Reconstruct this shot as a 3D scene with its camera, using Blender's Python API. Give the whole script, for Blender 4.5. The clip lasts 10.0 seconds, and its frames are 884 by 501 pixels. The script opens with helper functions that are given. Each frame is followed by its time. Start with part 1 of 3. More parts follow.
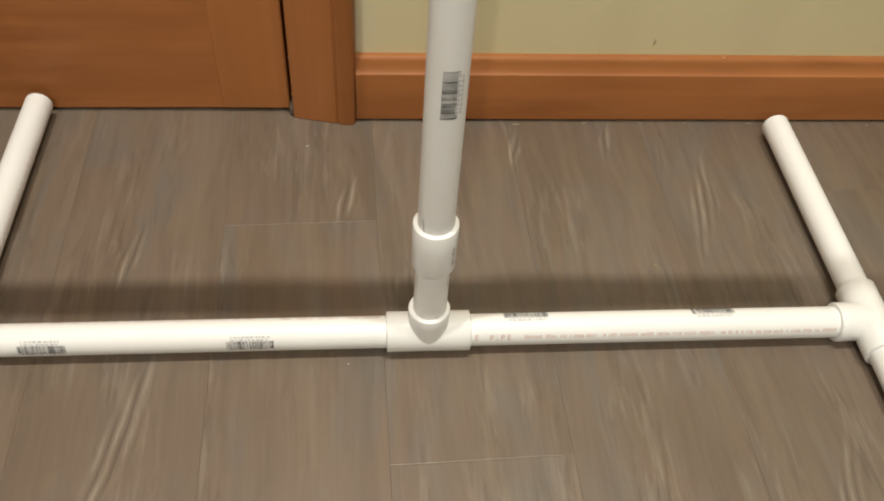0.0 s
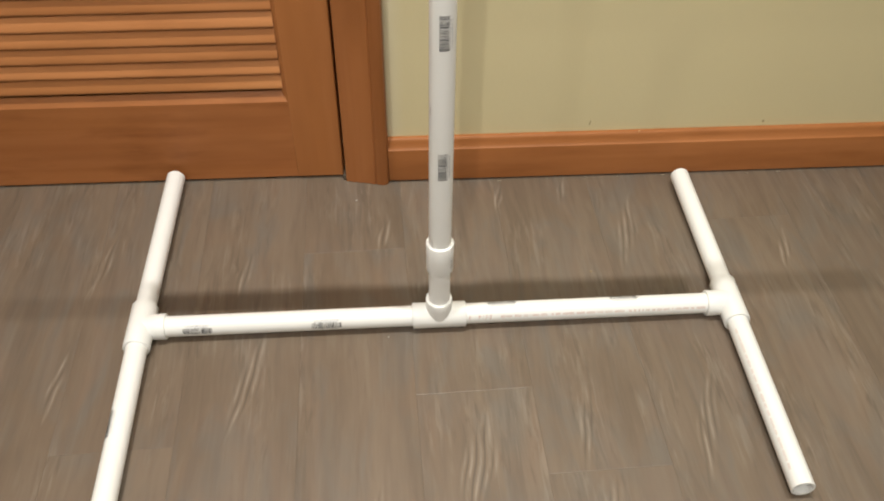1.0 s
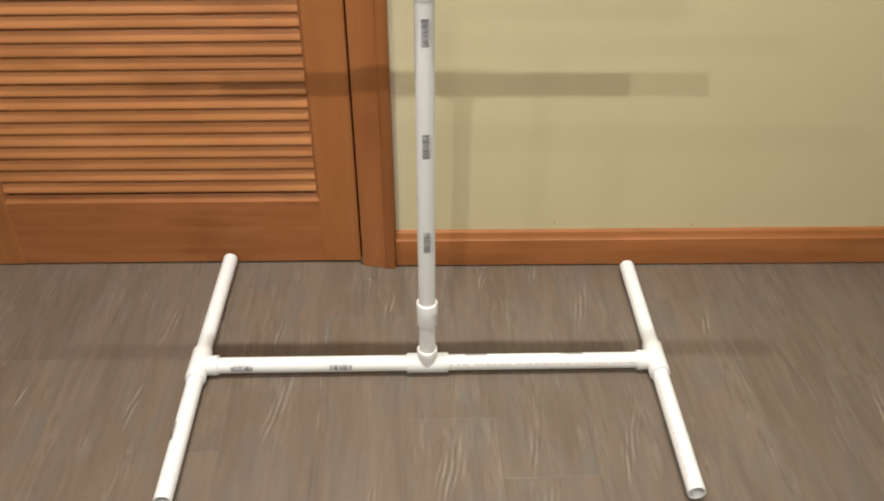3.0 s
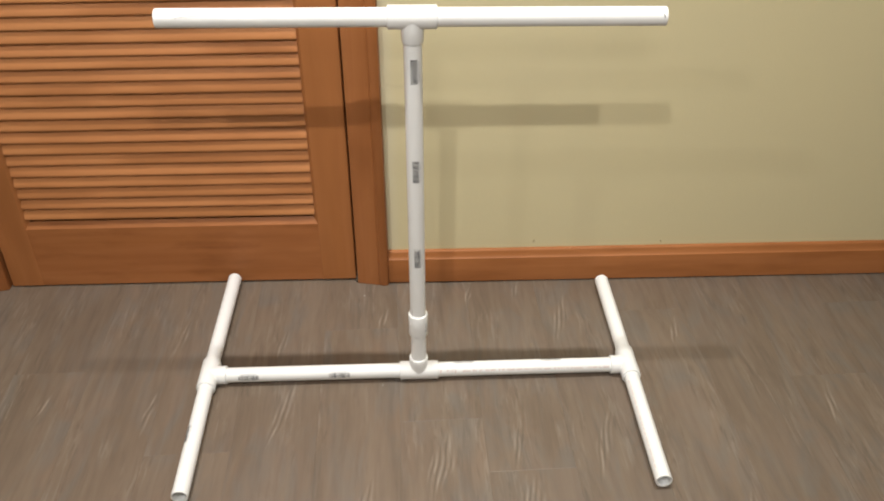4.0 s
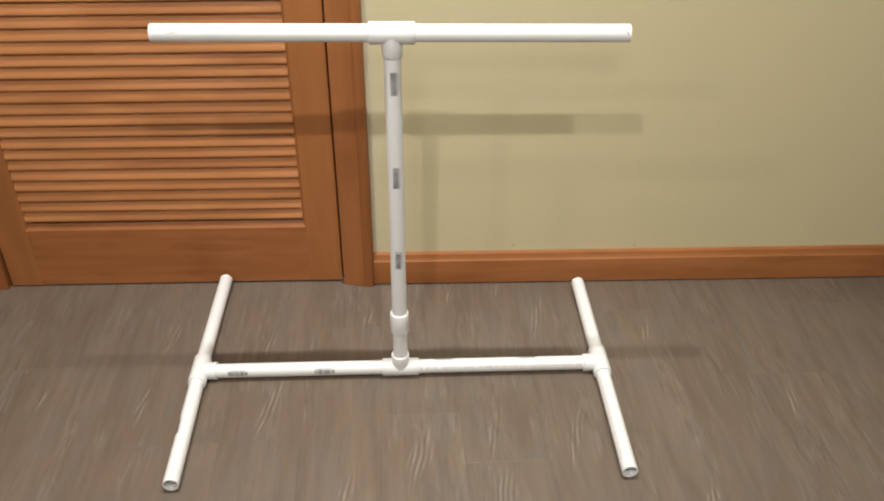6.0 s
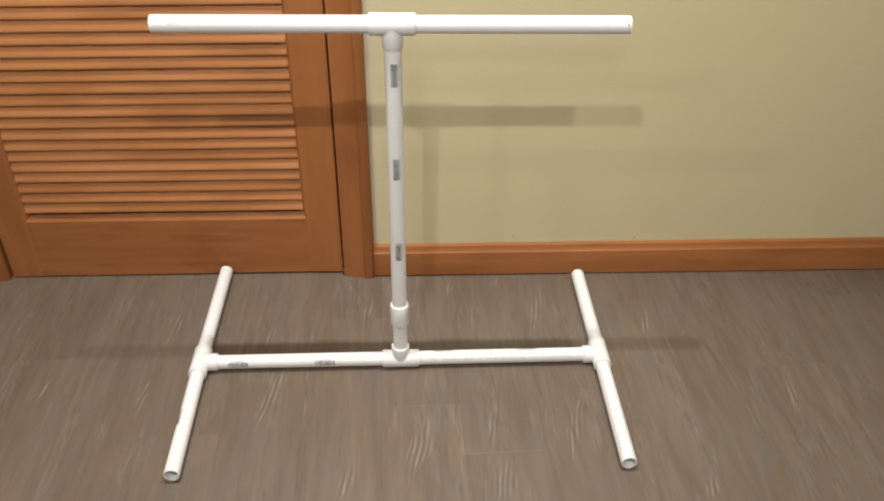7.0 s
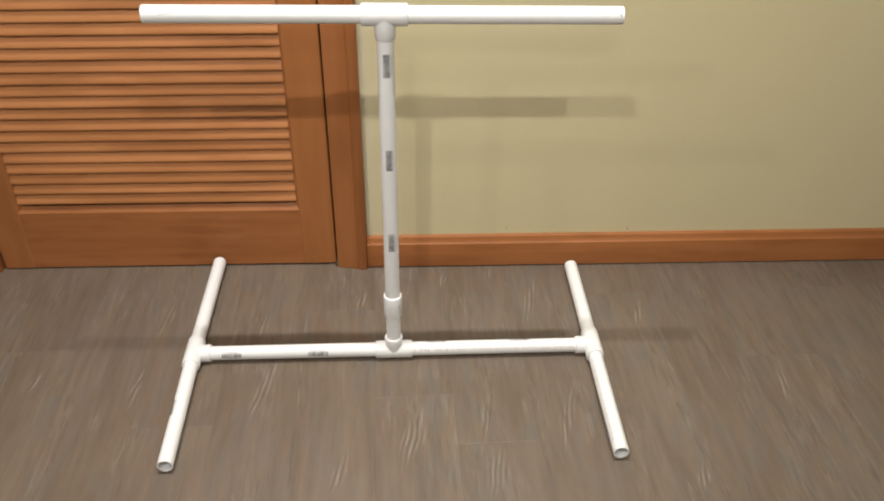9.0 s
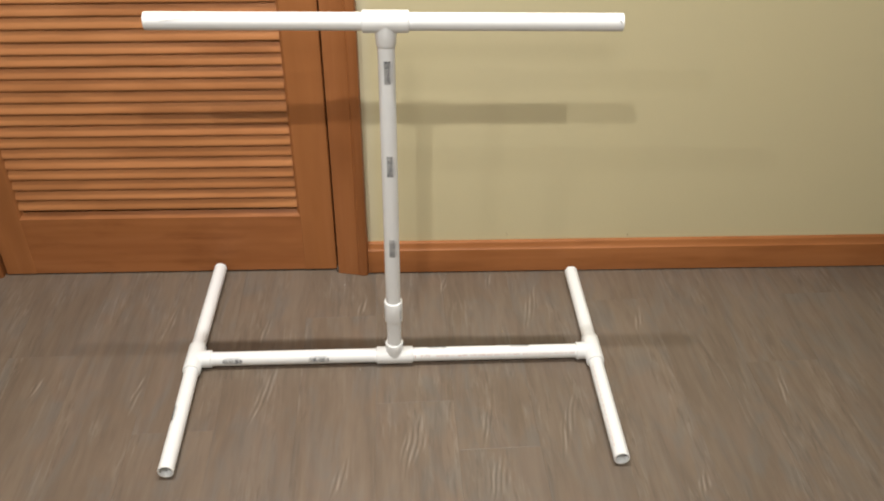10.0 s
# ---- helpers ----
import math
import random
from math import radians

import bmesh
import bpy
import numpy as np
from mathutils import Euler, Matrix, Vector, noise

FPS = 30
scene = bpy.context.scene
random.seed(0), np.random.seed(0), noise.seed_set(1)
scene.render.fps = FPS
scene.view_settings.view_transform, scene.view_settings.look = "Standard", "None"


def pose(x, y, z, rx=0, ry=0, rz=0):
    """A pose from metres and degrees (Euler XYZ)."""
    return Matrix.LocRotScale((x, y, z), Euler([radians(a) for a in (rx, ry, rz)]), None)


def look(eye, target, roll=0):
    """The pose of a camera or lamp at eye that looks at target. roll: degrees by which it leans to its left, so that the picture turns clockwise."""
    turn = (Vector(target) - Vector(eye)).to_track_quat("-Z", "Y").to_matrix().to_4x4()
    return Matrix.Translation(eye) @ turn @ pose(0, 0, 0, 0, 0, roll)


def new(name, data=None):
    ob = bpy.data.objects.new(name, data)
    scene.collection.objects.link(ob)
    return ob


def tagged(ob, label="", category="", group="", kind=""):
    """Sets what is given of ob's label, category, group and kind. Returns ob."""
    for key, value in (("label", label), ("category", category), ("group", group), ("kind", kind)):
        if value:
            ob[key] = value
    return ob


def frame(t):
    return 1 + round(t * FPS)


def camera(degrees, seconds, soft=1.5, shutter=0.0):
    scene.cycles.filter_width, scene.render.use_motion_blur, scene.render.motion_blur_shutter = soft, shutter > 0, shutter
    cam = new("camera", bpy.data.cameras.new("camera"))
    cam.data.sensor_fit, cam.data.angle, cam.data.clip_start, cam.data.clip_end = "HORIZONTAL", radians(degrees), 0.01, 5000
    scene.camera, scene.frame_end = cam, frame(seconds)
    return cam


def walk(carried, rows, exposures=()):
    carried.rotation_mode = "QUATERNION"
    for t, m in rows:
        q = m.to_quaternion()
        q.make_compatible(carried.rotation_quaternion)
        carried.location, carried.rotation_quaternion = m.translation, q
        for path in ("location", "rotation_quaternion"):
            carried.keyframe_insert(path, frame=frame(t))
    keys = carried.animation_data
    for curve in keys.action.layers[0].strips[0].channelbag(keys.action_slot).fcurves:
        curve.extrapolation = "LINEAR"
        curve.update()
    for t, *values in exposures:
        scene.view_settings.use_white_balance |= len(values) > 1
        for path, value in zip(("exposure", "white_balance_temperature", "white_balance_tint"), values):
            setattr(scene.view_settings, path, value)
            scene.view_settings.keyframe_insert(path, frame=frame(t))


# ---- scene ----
cam = camera(54.4, 10.0, soft=2.0)
PATH = [
    (0, (-0.035, -0.415, 0.601), (0.097, 0.889, -0.91), 3.9),
    (0.2, (-0.032, -0.478, 0.68), (0.094, 0.822, -0.834), 3.7),
    (0.5, (-0.033, -0.585, 0.766), (0.06, 0.74, -0.73), 2.1),
    (0.7, (-0.04, -0.652, 0.816), (0.021, 0.736, -0.622), -0.1),
    (0.8, (-0.038, -0.683, 0.837), (0.02, 0.71, -0.598), -0.2),
    (1, (-0.029, -0.721, 0.869), (0.035, 0.681, -0.556), -0.1),
    (1.2, (-0.024, -0.761, 0.897), (0.046, 0.697, -0.47), 0.5),
    (1.5, (0.005, -0.822, 0.93), (0.058, 0.65, -0.423), 0.8),
    (1.8, (0.023, -0.89, 0.954), (0.041, 0.63, -0.345), 0.7),
    (2, (0.033, -0.927, 0.977), (0.042, 0.596, -0.32), 0.3),
    (2.3, (0.038, -0.977, 1.0), (0.032, 0.564, -0.274), 0.0),
    (2.5, (0.032, -0.994, 1.009), (0.015, 0.571, -0.237), -0.5),
    (3.8, (0.035, -1.137, 1.076), (0.047, 0.493, -0.084), -0.8),
    (4, (0.032, -1.161, 1.093), (0.05, 0.478, -0.052), -0.8),
    (4.2, (0.039, -1.174, 1.098), (0.051, 0.478, -0.028), -0.6),
    (4.5, (0.047, -1.194, 1.115), (0.067, 0.46, -0.008), -0.5),
    (5, (0.056, -1.209, 1.123), (0.08, 0.447, 0.001), -0.5),
    (5.5, (0.06, -1.225, 1.131), (0.086, 0.428, 0.006), -0.4),
    (7, (0.061, -1.23, 1.132), (0.086, 0.406, -0.017), -0.3),
    (7.5, (0.062, -1.232, 1.13), (0.088, 0.405, -0.018), -0.2),
    (8, (0.065, -1.23, 1.13), (0.094, 0.4, -0.028), -0.2),
    (8.5, (0.063, -1.232, 1.127), (0.1, 0.397, -0.033), -0.1),
    (9, (0.064, -1.233, 1.131), (0.101, 0.393, -0.033), -0.1),
    (9.5, (0.065, -1.235, 1.132), (0.1, 0.397, -0.023), -0.2),
    (10, (0.063, -1.236, 1.132), (0.1, 0.399, -0.02), -0.1),
]
# the clip's camera opens up a little and cools its white balance on the way
TONE = [(0.0, -0.05, 6820, 9.5), (0.5, 0.02, 6680, 9.5), (1.0, 0.12, 6600, 10), (1.5, 0.17, 6540, 10.5), (2.0, 0.20, 6480, 11), (2.5, 0.20, 6450, 11), (4.0, 0.14, 6380, 12), (5.0, 0.11, 6350, 12), (10.0, 0.10, 6350, 12)]
walk(cam, [(t, look(eye, target, roll)) for t, eye, target, roll in PATH], TONE)

# ---- light: six small ceiling bulbs in two rows, plus an added unseen fill lamp behind ----
world = bpy.data.worlds.new("world")
scene.world = world
world.use_nodes = True
world.node_tree.nodes["Background"].inputs[0].default_value = (1.0, 0.93, 0.82, 1)
world.node_tree.nodes["Background"].inputs[1].default_value = 0.02

LAMP = (1.0, 0.957, 0.875)
# place, target, watts, cone in degrees, radius
BULBS_AND_FILL = [
    ((0.459, -1.745, 2.41), (-0.18, 0.37, 0.37), 59, 150, 0.019),
    ((-0.314, -1.745, 2.41), (-0.09, 0.44, 0.22), 58, 150, 0.019),
    ((-1.30, -2.00, 2.20), (0.33, 0.60, 1.00), 20, 62, 0.016),
    ((-1.46, -1.31, 2.45), (0.66, -0.16, 0.91), 24, 150, 0.018),
    ((0.42, -0.135, 2.52), (0.30, -0.42, 0.01), 93, 65, 0.024),
    ((-0.27, -0.135, 2.52), (-0.50, -0.12, 0.50), 121, 77, 0.024),
    # added wide soft fill lamp that lifts the shadows on the wall
    ((-0.25, -2.90, 2.30), (0.58, 0.37, 1.37), 60, 77, 0.22),
]
for place, target, watts, cone, radius in BULBS_AND_FILL:
    lamp = bpy.data.lights.new("ceiling_or_fill_spot", "SPOT")
    lamp.energy, lamp.color, lamp.shadow_soft_size = watts, LAMP, radius
    lamp.spot_size, lamp.spot_blend = radians(cone), 1.0
    new("ceiling_or_fill_spot", lamp).matrix_basis = look(place, target)


# ---- materials ----
PLUMB = 0.009  # the door and its casing lean a little to the east


class Nodes:
    """A small builder for node materials."""

    def __init__(self, name):
        self.mat = bpy.data.materials.new(name)
        self.mat.use_nodes = True
        self.tree = self.mat.node_tree
        self.shader = self.tree.nodes["Principled BSDF"]

    def add(self, kind, **values):
        n = self.tree.nodes.new(kind)
        for key, value in values.items():
            n.inputs[key].default_value = value
        return n

    def link(self, a, b):
        self.tree.links.new(a, b)

    def coords(self, scale=(1, 1, 1), shift=None):
        tc = self.add("ShaderNodeTexCoord")
        mp = self.add("ShaderNodeMapping")
        mp.inputs["Scale"].default_value = scale
        self.link(tc.outputs["Object"], mp.inputs["Vector"])
        if shift is not None:
            self.link(shift, mp.inputs["Location"])
        return mp.outputs[0]

    def random_shift(self, amount):
        info = self.add("ShaderNodeObjectInfo")
        comb = self.add("ShaderNodeCombineXYZ")
        for k, f in enumerate((1.0, 2.37, 0.71)):
            m = self.add("ShaderNodeMath")
            m.operation = "MULTIPLY"
            m.inputs[1].default_value = amount * f
            self.link(info.outputs["Random"], m.inputs[0])
            self.link(m.outputs[0], comb.inputs[k])
        return comb.outputs[0], info.outputs["Random"]

    def noise(self, vec, scale, detail=4.0, rough=0.55, distortion=0.0):
        n = self.add("ShaderNodeTexNoise", Scale=scale, Detail=detail, Roughness=rough, Distortion=distortion)
        self.link(vec, n.inputs["Vector"])
        return n.outputs["Fac"]

    def span(self, value, a, b, c=0.0, d=1.0):
        n = self.add("ShaderNodeMapRange")
        for k, v in enumerate((a, b, c, d)):
            n.inputs[k + 1].default_value = v
        self.link(value, n.inputs[0])
        return n.outputs[0]

    def math(self, op, a, b):
        n = self.add("ShaderNodeMath")
        n.operation = op
        for k, v in enumerate((a, b)):
            if isinstance(v, (int, float)):
                n.inputs[k].default_value = v
            else:
                self.link(v, n.inputs[k])
        return n.outputs[0]

    def mix(self, fac, a, b, mode="MIX"):
        n = self.add("ShaderNodeMix")
        n.data_type, n.blend_type = "RGBA", mode
        for slot, v in ((0, fac), (6, a), (7, b)):
            if isinstance(v, (int, float)):
                n.inputs[slot].default_value = v
            elif isinstance(v, tuple):
                n.inputs[slot].default_value = (*v, 1)
            else:
                self.link(v, n.inputs[slot])
        return n.outputs[2]

    def bump(self, height, strength, distance):
        n = self.add("ShaderNodeBump", Strength=strength, Distance=distance)
        self.link(height, n.inputs["Height"])
        self.link(n.outputs[0], self.shader.inputs["Normal"])

    def done(self, color=None, rough=0.5, spec=0.5):
        if isinstance(color, tuple):
            self.shader.inputs["Base Color"].default_value = (*color, 1)
        elif color is not None:
            self.link(color, self.shader.inputs["Base Color"])
        if isinstance(rough, (int, float)):
            self.shader.inputs["Roughness"].default_value = rough
        else:
            self.link(rough, self.shader.inputs["Roughness"])
        self.shader.inputs["Specular IOR Level"].default_value = spec
        return self.mat


def wood_material(name, along, light=1.0, pale=0.0, stains=0.0):
    """Orange-stained softwood, grain along the axis given (0, 1 or 2); light: how light the boards are; pale: how far
    the colour goes to a paler tan;
    stains: how strong the dark smudges are."""
    n = Nodes(name)
    shift, rnd = n.random_shift(3.0)
    fine = [90.0, 90.0, 90.0]
    fine[along] = 2.2
    broad = [9.0, 9.0, 9.0]
    broad[along] = 0.9
    ring = [26.0, 26.0, 26.0]
    ring[along] = 1.3
    pores = n.noise(n.coords(fine, shift), 1.0, 3.0, 0.6)
    tone = n.noise(n.coords(broad, shift), 1.0, 3.0, 0.5, 0.6)
    rings = n.noise(n.coords(ring, shift), 1.0, 2.0, 0.5, 1.2)
    smear = [13.0, 13.0, 13.0]
    smear[along] = 2.6
    blot = n.noise(n.coords(smear, shift), 1.0, 3.0, 0.5, 0.4)
    col = n.mix(n.span(tone, 0.3, 0.7), tuple(light * c for c in (0.360, 0.133, 0.045)), tuple(light * c for c in (0.44, 0.176, 0.064)))
    col = n.mix(n.span(rings, 0.42, 0.62, 0.0, 0.28), col, (0.28, 0.097, 0.022))
    col = n.mix(n.span(pores, 0.45, 0.75, 0.0, 0.30), col, (0.23, 0.074, 0.020))
    col = n.mix(n.span(blot, 0.44, 0.64, 0.0, 0.66), col, (0.235, 0.084, 0.025))
    col = n.mix(n.span(rnd, 0.0, 1.0, 0.0, 0.40), col, (0.43, 0.174, 0.055))
    if stains:
        long_way = [30.0, 30.0, 30.0]
        long_way[along] = 6.0
        smudge = n.noise(n.coords(long_way, shift), 1.0, 4.0, 0.6, 0.1)
        col = n.mix(n.span(smudge, 0.50, 0.74, 0.0, stains), col, (0.16, 0.050, 0.012))
    if pale:
        col = n.mix(n.span(blot, 0.60, 0.36, pale * 0.4, pale), col, (0.57, 0.278, 0.118))
    n.bump(pores, 0.12, 0.0006)
    return n.done(col, n.span(blot, 0.3, 0.7, 0.42, 0.56), 0.24)


# flame figures in the floor's print: middle x and y, half width, half length, slant
FIGURES = [
    (-0.46, 0.126, 0.01, 0.064, 0.18), (-0.263, 0.101, 0.012, 0.044, 0.2), (-0.241, -0.087, 0.017, 0.086, 0.21), (-0.071, 0.167, 0.012, 0.036, 0.25),
    (0.035, -0.211, 0.024, 0.084, 0.22), (-0.087, -0.283, 0.014, 0.05, 0.25), (0.313, -0.169, 0.016, 0.091, 0.25), (0.278, 0.161, 0.018, 0.083, 0.25),
    (0.165, -0.163, 0.012, 0.074, 0.15), (0.176, -0.289, 0.026, 0.057, 0.25), (0.099, 0.238, 0.008, 0.043, 0.16), (0.199, 0.255, 0.009, 0.033, 0.25),
    (0.494, 0.114, 0.012, 0.045, 0.25), (0.518, -0.307, 0.014, 0.034, 0.25), (-0.475, -0.079, 0.01, 0.062, -0.01), (-0.669, -0.056, 0.009, 0.037, 0.22),
    (0.722, -0.089, 0.011, 0.056, 0.25),
]


def plank_material():
    """Grey-brown vinyl plank with a printed, lightly embossed wood grain along y."""
    n = Nodes("vinyl_plank")
    shift, rnd = n.random_shift(7.0)
    vec = n.coords((1, 1, 1), shift)
    # the grain wanders a little sideways along the plank
    bend = n.math("SUBTRACT", n.noise(n.coords((9.0, 6.0, 1.0), shift), 1.0, 2.0), 0.5)
    off = n.add("ShaderNodeCombineXYZ")
    n.link(n.math("MULTIPLY", bend, 0.016), off.inputs[0])
    add = n.add("ShaderNodeVectorMath")
    n.link(vec, add.inputs[0])
    n.link(off.outputs[0], add.inputs[1])

    def grain(sx, sy, detail, rough, distortion=0.0):
        mp = n.add("ShaderNodeMapping")
        mp.inputs["Scale"].default_value = (sx, sy, 1.0)
        n.link(add.outputs[0], mp.inputs["Vector"])
        return n.noise(mp.outputs[0], 1.0, detail, rough, distortion)

    fine = grain(300.0, 9.0, 4.0, 0.6)
    mid = grain(75.0, 7.0, 4.0, 0.6, 0.3)
    broad = grain(27.0, 3.2, 3.0, 0.55, 0.4)
    cloud = n.noise(n.coords((7.0, 3.0, 1.0), shift), 1.0, 4.0, 0.6)
    hue = n.noise(n.coords((17.0, 5.0, 1.0), shift), 1.0, 4.0, 0.6, 0.6)
    # flame figures: bundles of thin wavering lines that run to a point at both ends
    place = n.add("ShaderNodeSeparateXYZ")
    n.link(n.add("ShaderNodeNewGeometry").outputs["Position"], place.inputs[0])
    waver = n.noise(n.coords((15.0, 6.0, 1.0)), 1.0, 2.0, 0.5)
    zone = 0.0
    for fx, fy, wide, long, slant in FIGURES:
        dy = n.math("SUBTRACT", place.outputs[1], fy)
        dx = n.math("SUBTRACT", n.math("SUBTRACT", place.outputs[0], fx), n.math("MULTIPLY", dy, slant))
        dx = n.math("ADD", dx, n.math("MULTIPLY", n.math("SUBTRACT", waver, 0.5), 0.022))
        reach = n.math("ADD", n.math("MULTIPLY", n.math("ABSOLUTE", dx, 0.0), 1.0 / wide), n.math("MULTIPLY", n.math("ABSOLUTE", dy, 0.0), 1.0 / long))
        zone = n.math("MAXIMUM", zone, n.span(reach, 1.15, 0.55))
    level = n.math("ADD", n.math("MULTIPLY", place.outputs[0], 105.0), n.math("MULTIPLY", waver, 2.6))
    level = n.math("ADD", level, n.math("MULTIPLY", place.outputs[1], -14.0))
    saw = n.math("MULTIPLY", n.math("ABSOLUTE", n.math("SUBTRACT", n.math("FRACT", level, 0.0), 0.5), 0.0), 2.0)
    broken = n.span(grain(150.0, 16.0, 3.0, 0.6), 0.34, 0.58)
    loops = n.math("MULTIPLY", n.math("MULTIPLY", n.span(saw, 0.45, 0.95), zone), broken)
    darks = n.math("MULTIPLY", n.span(saw, 0.38, 0.05), zone)
    # short pale and dark strokes, gathered in loose groups
    group = grain(18.0, 5.5, 2.0, 0.5)
    flecks = n.math("MULTIPLY", n.span(grain(170.0, 16.0, 3.0, 0.6, 0.5), 0.51, 0.64), n.span(group, 0.50, 0.62))
    seams = n.math("MULTIPLY", n.span(grain(140.0, 14.0, 3.0, 0.6, 0.5), 0.47, 0.36), n.span(group, 0.46, 0.60))
    col = n.mix(n.span(cloud, 0.34, 0.66), (0.140, 0.103, 0.073), (0.174, 0.132, 0.097))
    col = n.mix(n.span(hue, 0.46, 0.60, 0.0, 0.75), col, (0.143, 0.127, 0.110))
    rosy = n.noise(n.coords((15.0, 6.0, 1.0), shift), 1.0, 3.0, 0.6, 0.8)
    col = n.mix(n.span(rosy, 0.50, 0.64, 0.0, 0.60), col, (0.176, 0.124, 0.088))
    col = n.mix(n.span(broad, 0.50, 0.70, 0.0, 0.38), col, (0.102, 0.076, 0.054))
    col = n.mix(n.span(broad, 0.46, 0.30, 0.0, 0.24), col, (0.208, 0.168, 0.129))
    col = n.mix(n.span(mid, 0.50, 0.70, 0.0, 0.38), col, (0.100, 0.075, 0.054))
    col = n.mix(n.span(mid, 0.46, 0.30, 0.0, 0.24), col, (0.216, 0.178, 0.139))
    col = n.mix(n.span(fine, 0.52, 0.75, 0.0, 0.16), col, (0.232, 0.195, 0.156))
    col = n.mix(n.math("MULTIPLY", seams, 0.42), col, (0.084, 0.063, 0.046))
    col = n.mix(n.math("MULTIPLY", flecks, 0.34), col, (0.270, 0.230, 0.186))
    col = n.mix(n.math("MULTIPLY", zone, 0.16), col, (0.225, 0.183, 0.140))
    col = n.mix(n.math("MULTIPLY", darks, 0.62), col, (0.076, 0.056, 0.041))
    col = n.mix(n.math("MULTIPLY", loops, 0.70), col, (0.310, 0.263, 0.212))
    col = n.mix(n.span(rnd, 0.0, 1.0, 0.0, 0.18), col, (0.108, 0.086, 0.067))
    height = n.math("ADD", n.math("MULTIPLY", fine, 0.6), n.math("SUBTRACT", mid, loops))
    n.bump(height, 0.18, 0.0008)
    return n.done(col, n.span(mid, 0.3, 0.7, 0.38, 0.52), 0.45)


def paint_material(name, color, worn, relief=0.16, strip=None):
    """Rolled wall paint with a light orange-peel."""
    n = Nodes(name)
    vec = n.coords()
    peel = n.noise(vec, 170.0, 3.0, 0.5)
    lumps = n.noise(vec, 42.0, 2.0, 0.5)
    stain = n.noise(vec, 1.6, 4.0, 0.55)
    col = n.mix(n.span(stain, 0.35, 0.7, 0.0, 0.7), color, worn)
    if strip is not None:
        # a paler strip beside the casing, fading out over the wall
        at, wide, pale = strip
        own = n.add("ShaderNodeSeparateXYZ")
        n.link(vec, own.inputs[0])
        edge = n.math("ADD", n.math("SUBTRACT", own.outputs[0], n.math("MULTIPLY", own.outputs[2], PLUMB)), n.math("MULTIPLY", n.noise(vec, 6.0, 3.0), 0.016))
        col = n.mix(n.span(edge, at + wide, at + wide * 0.4, 0.0, 0.50), col, pale)
    n.bump(n.math("ADD", peel, lumps), relief, 0.0012)
    return n.done(col, 0.55, 0.35)


def pvc_material(name, color, rough):
    """White PVC with faint handling grime."""
    n = Nodes(name)
    shift, rnd = n.random_shift(5.0)
    grime = n.noise(n.coords((38.0, 38.0, 14.0), shift), 1.0, 4.0, 0.6)
    scuff = n.noise(n.coords((300.0, 300.0, 60.0), shift), 1.0, 3.0, 0.6)
    col = n.mix(n.span(grime, 0.48, 0.78, 0.0, 0.22), color, tuple(c * f for c, f in zip(color, (0.86, 0.84, 0.80))))
    n.bump(scuff, 0.05, 0.0003)
    return n.done(col, n.span(grime, 0.3, 0.7, rough, rough + 0.12), 0.5)


def ink_material(name, color, fade):
    """Printed ink that has partly rubbed off."""
    n = Nodes(name)
    wear = n.noise(n.coords((150.0, 150.0, 150.0)), 1.0, 3.0, 0.6)
    return n.done(n.mix(n.span(wear, 0.40, 0.70, 0.0, fade), color, (0.72, 0.71, 0.68)), 0.5, 0.4)


WOOD_UP = wood_material("stained_wood_upright", 2, 0.90)
WOOD_SLAT = wood_material("stained_wood_slat", 0, 1.17, 0.44)
WOOD_BASE = wood_material("stained_wood_base", 0, 0.86, 0.0, 0.30)
WOOD_ACROSS = wood_material("stained_wood_across", 0, 0.97, 0.0, 0.48)
PLANK = plank_material()
# paints of the unseen walls and ceiling, kept pale to bounce light
PLAIN_PAINT = paint_material("off_white_wall_paint", (0.78, 0.76, 0.72), (0.74, 0.72, 0.68))
WALL_PAINT = paint_material("khaki_wall_paint", (0.645, 0.578, 0.355), (0.605, 0.545, 0.350), strip=(-0.063, 0.036, (0.66, 0.63, 0.48)))
CEILING_PAINT = paint_material("white_ceiling_paint", (0.84, 0.82, 0.78), (0.80, 0.78, 0.74), 0.3)
PVC_PIPE = pvc_material("white_pvc_pipe", (0.835, 0.852, 0.850), 0.38)
PVC_FITTING = pvc_material("white_pvc_fitting", (0.810, 0.828, 0.826), 0.30)
BLACK_INK = ink_material("black_printing_ink", (0.05, 0.055, 0.065), 0.55)
GREY_INK = ink_material("faded_grey_ink", (0.46, 0.48, 0.51), 0.75)
RED_INK = ink_material("red_printing_ink", (0.68, 0.55, 0.52), 0.85)
PALE_RED_INK = ink_material("rubbed_red_ink", (0.76, 0.70, 0.68), 0.7)
LETTER_INK = ink_material("red_letter_ink", (0.56, 0.33, 0.30), 0.35)
PENCIL = ink_material("pencil_or_nick_mark", (0.16, 0.16, 0.17), 0.45)
DARK_GAP = Nodes("dark_subfloor").done((0.035, 0.028, 0.022), 0.8, 0.2)
CAULK = Nodes("grey_caulk").done((0.10, 0.085, 0.065), 0.8, 0.2)


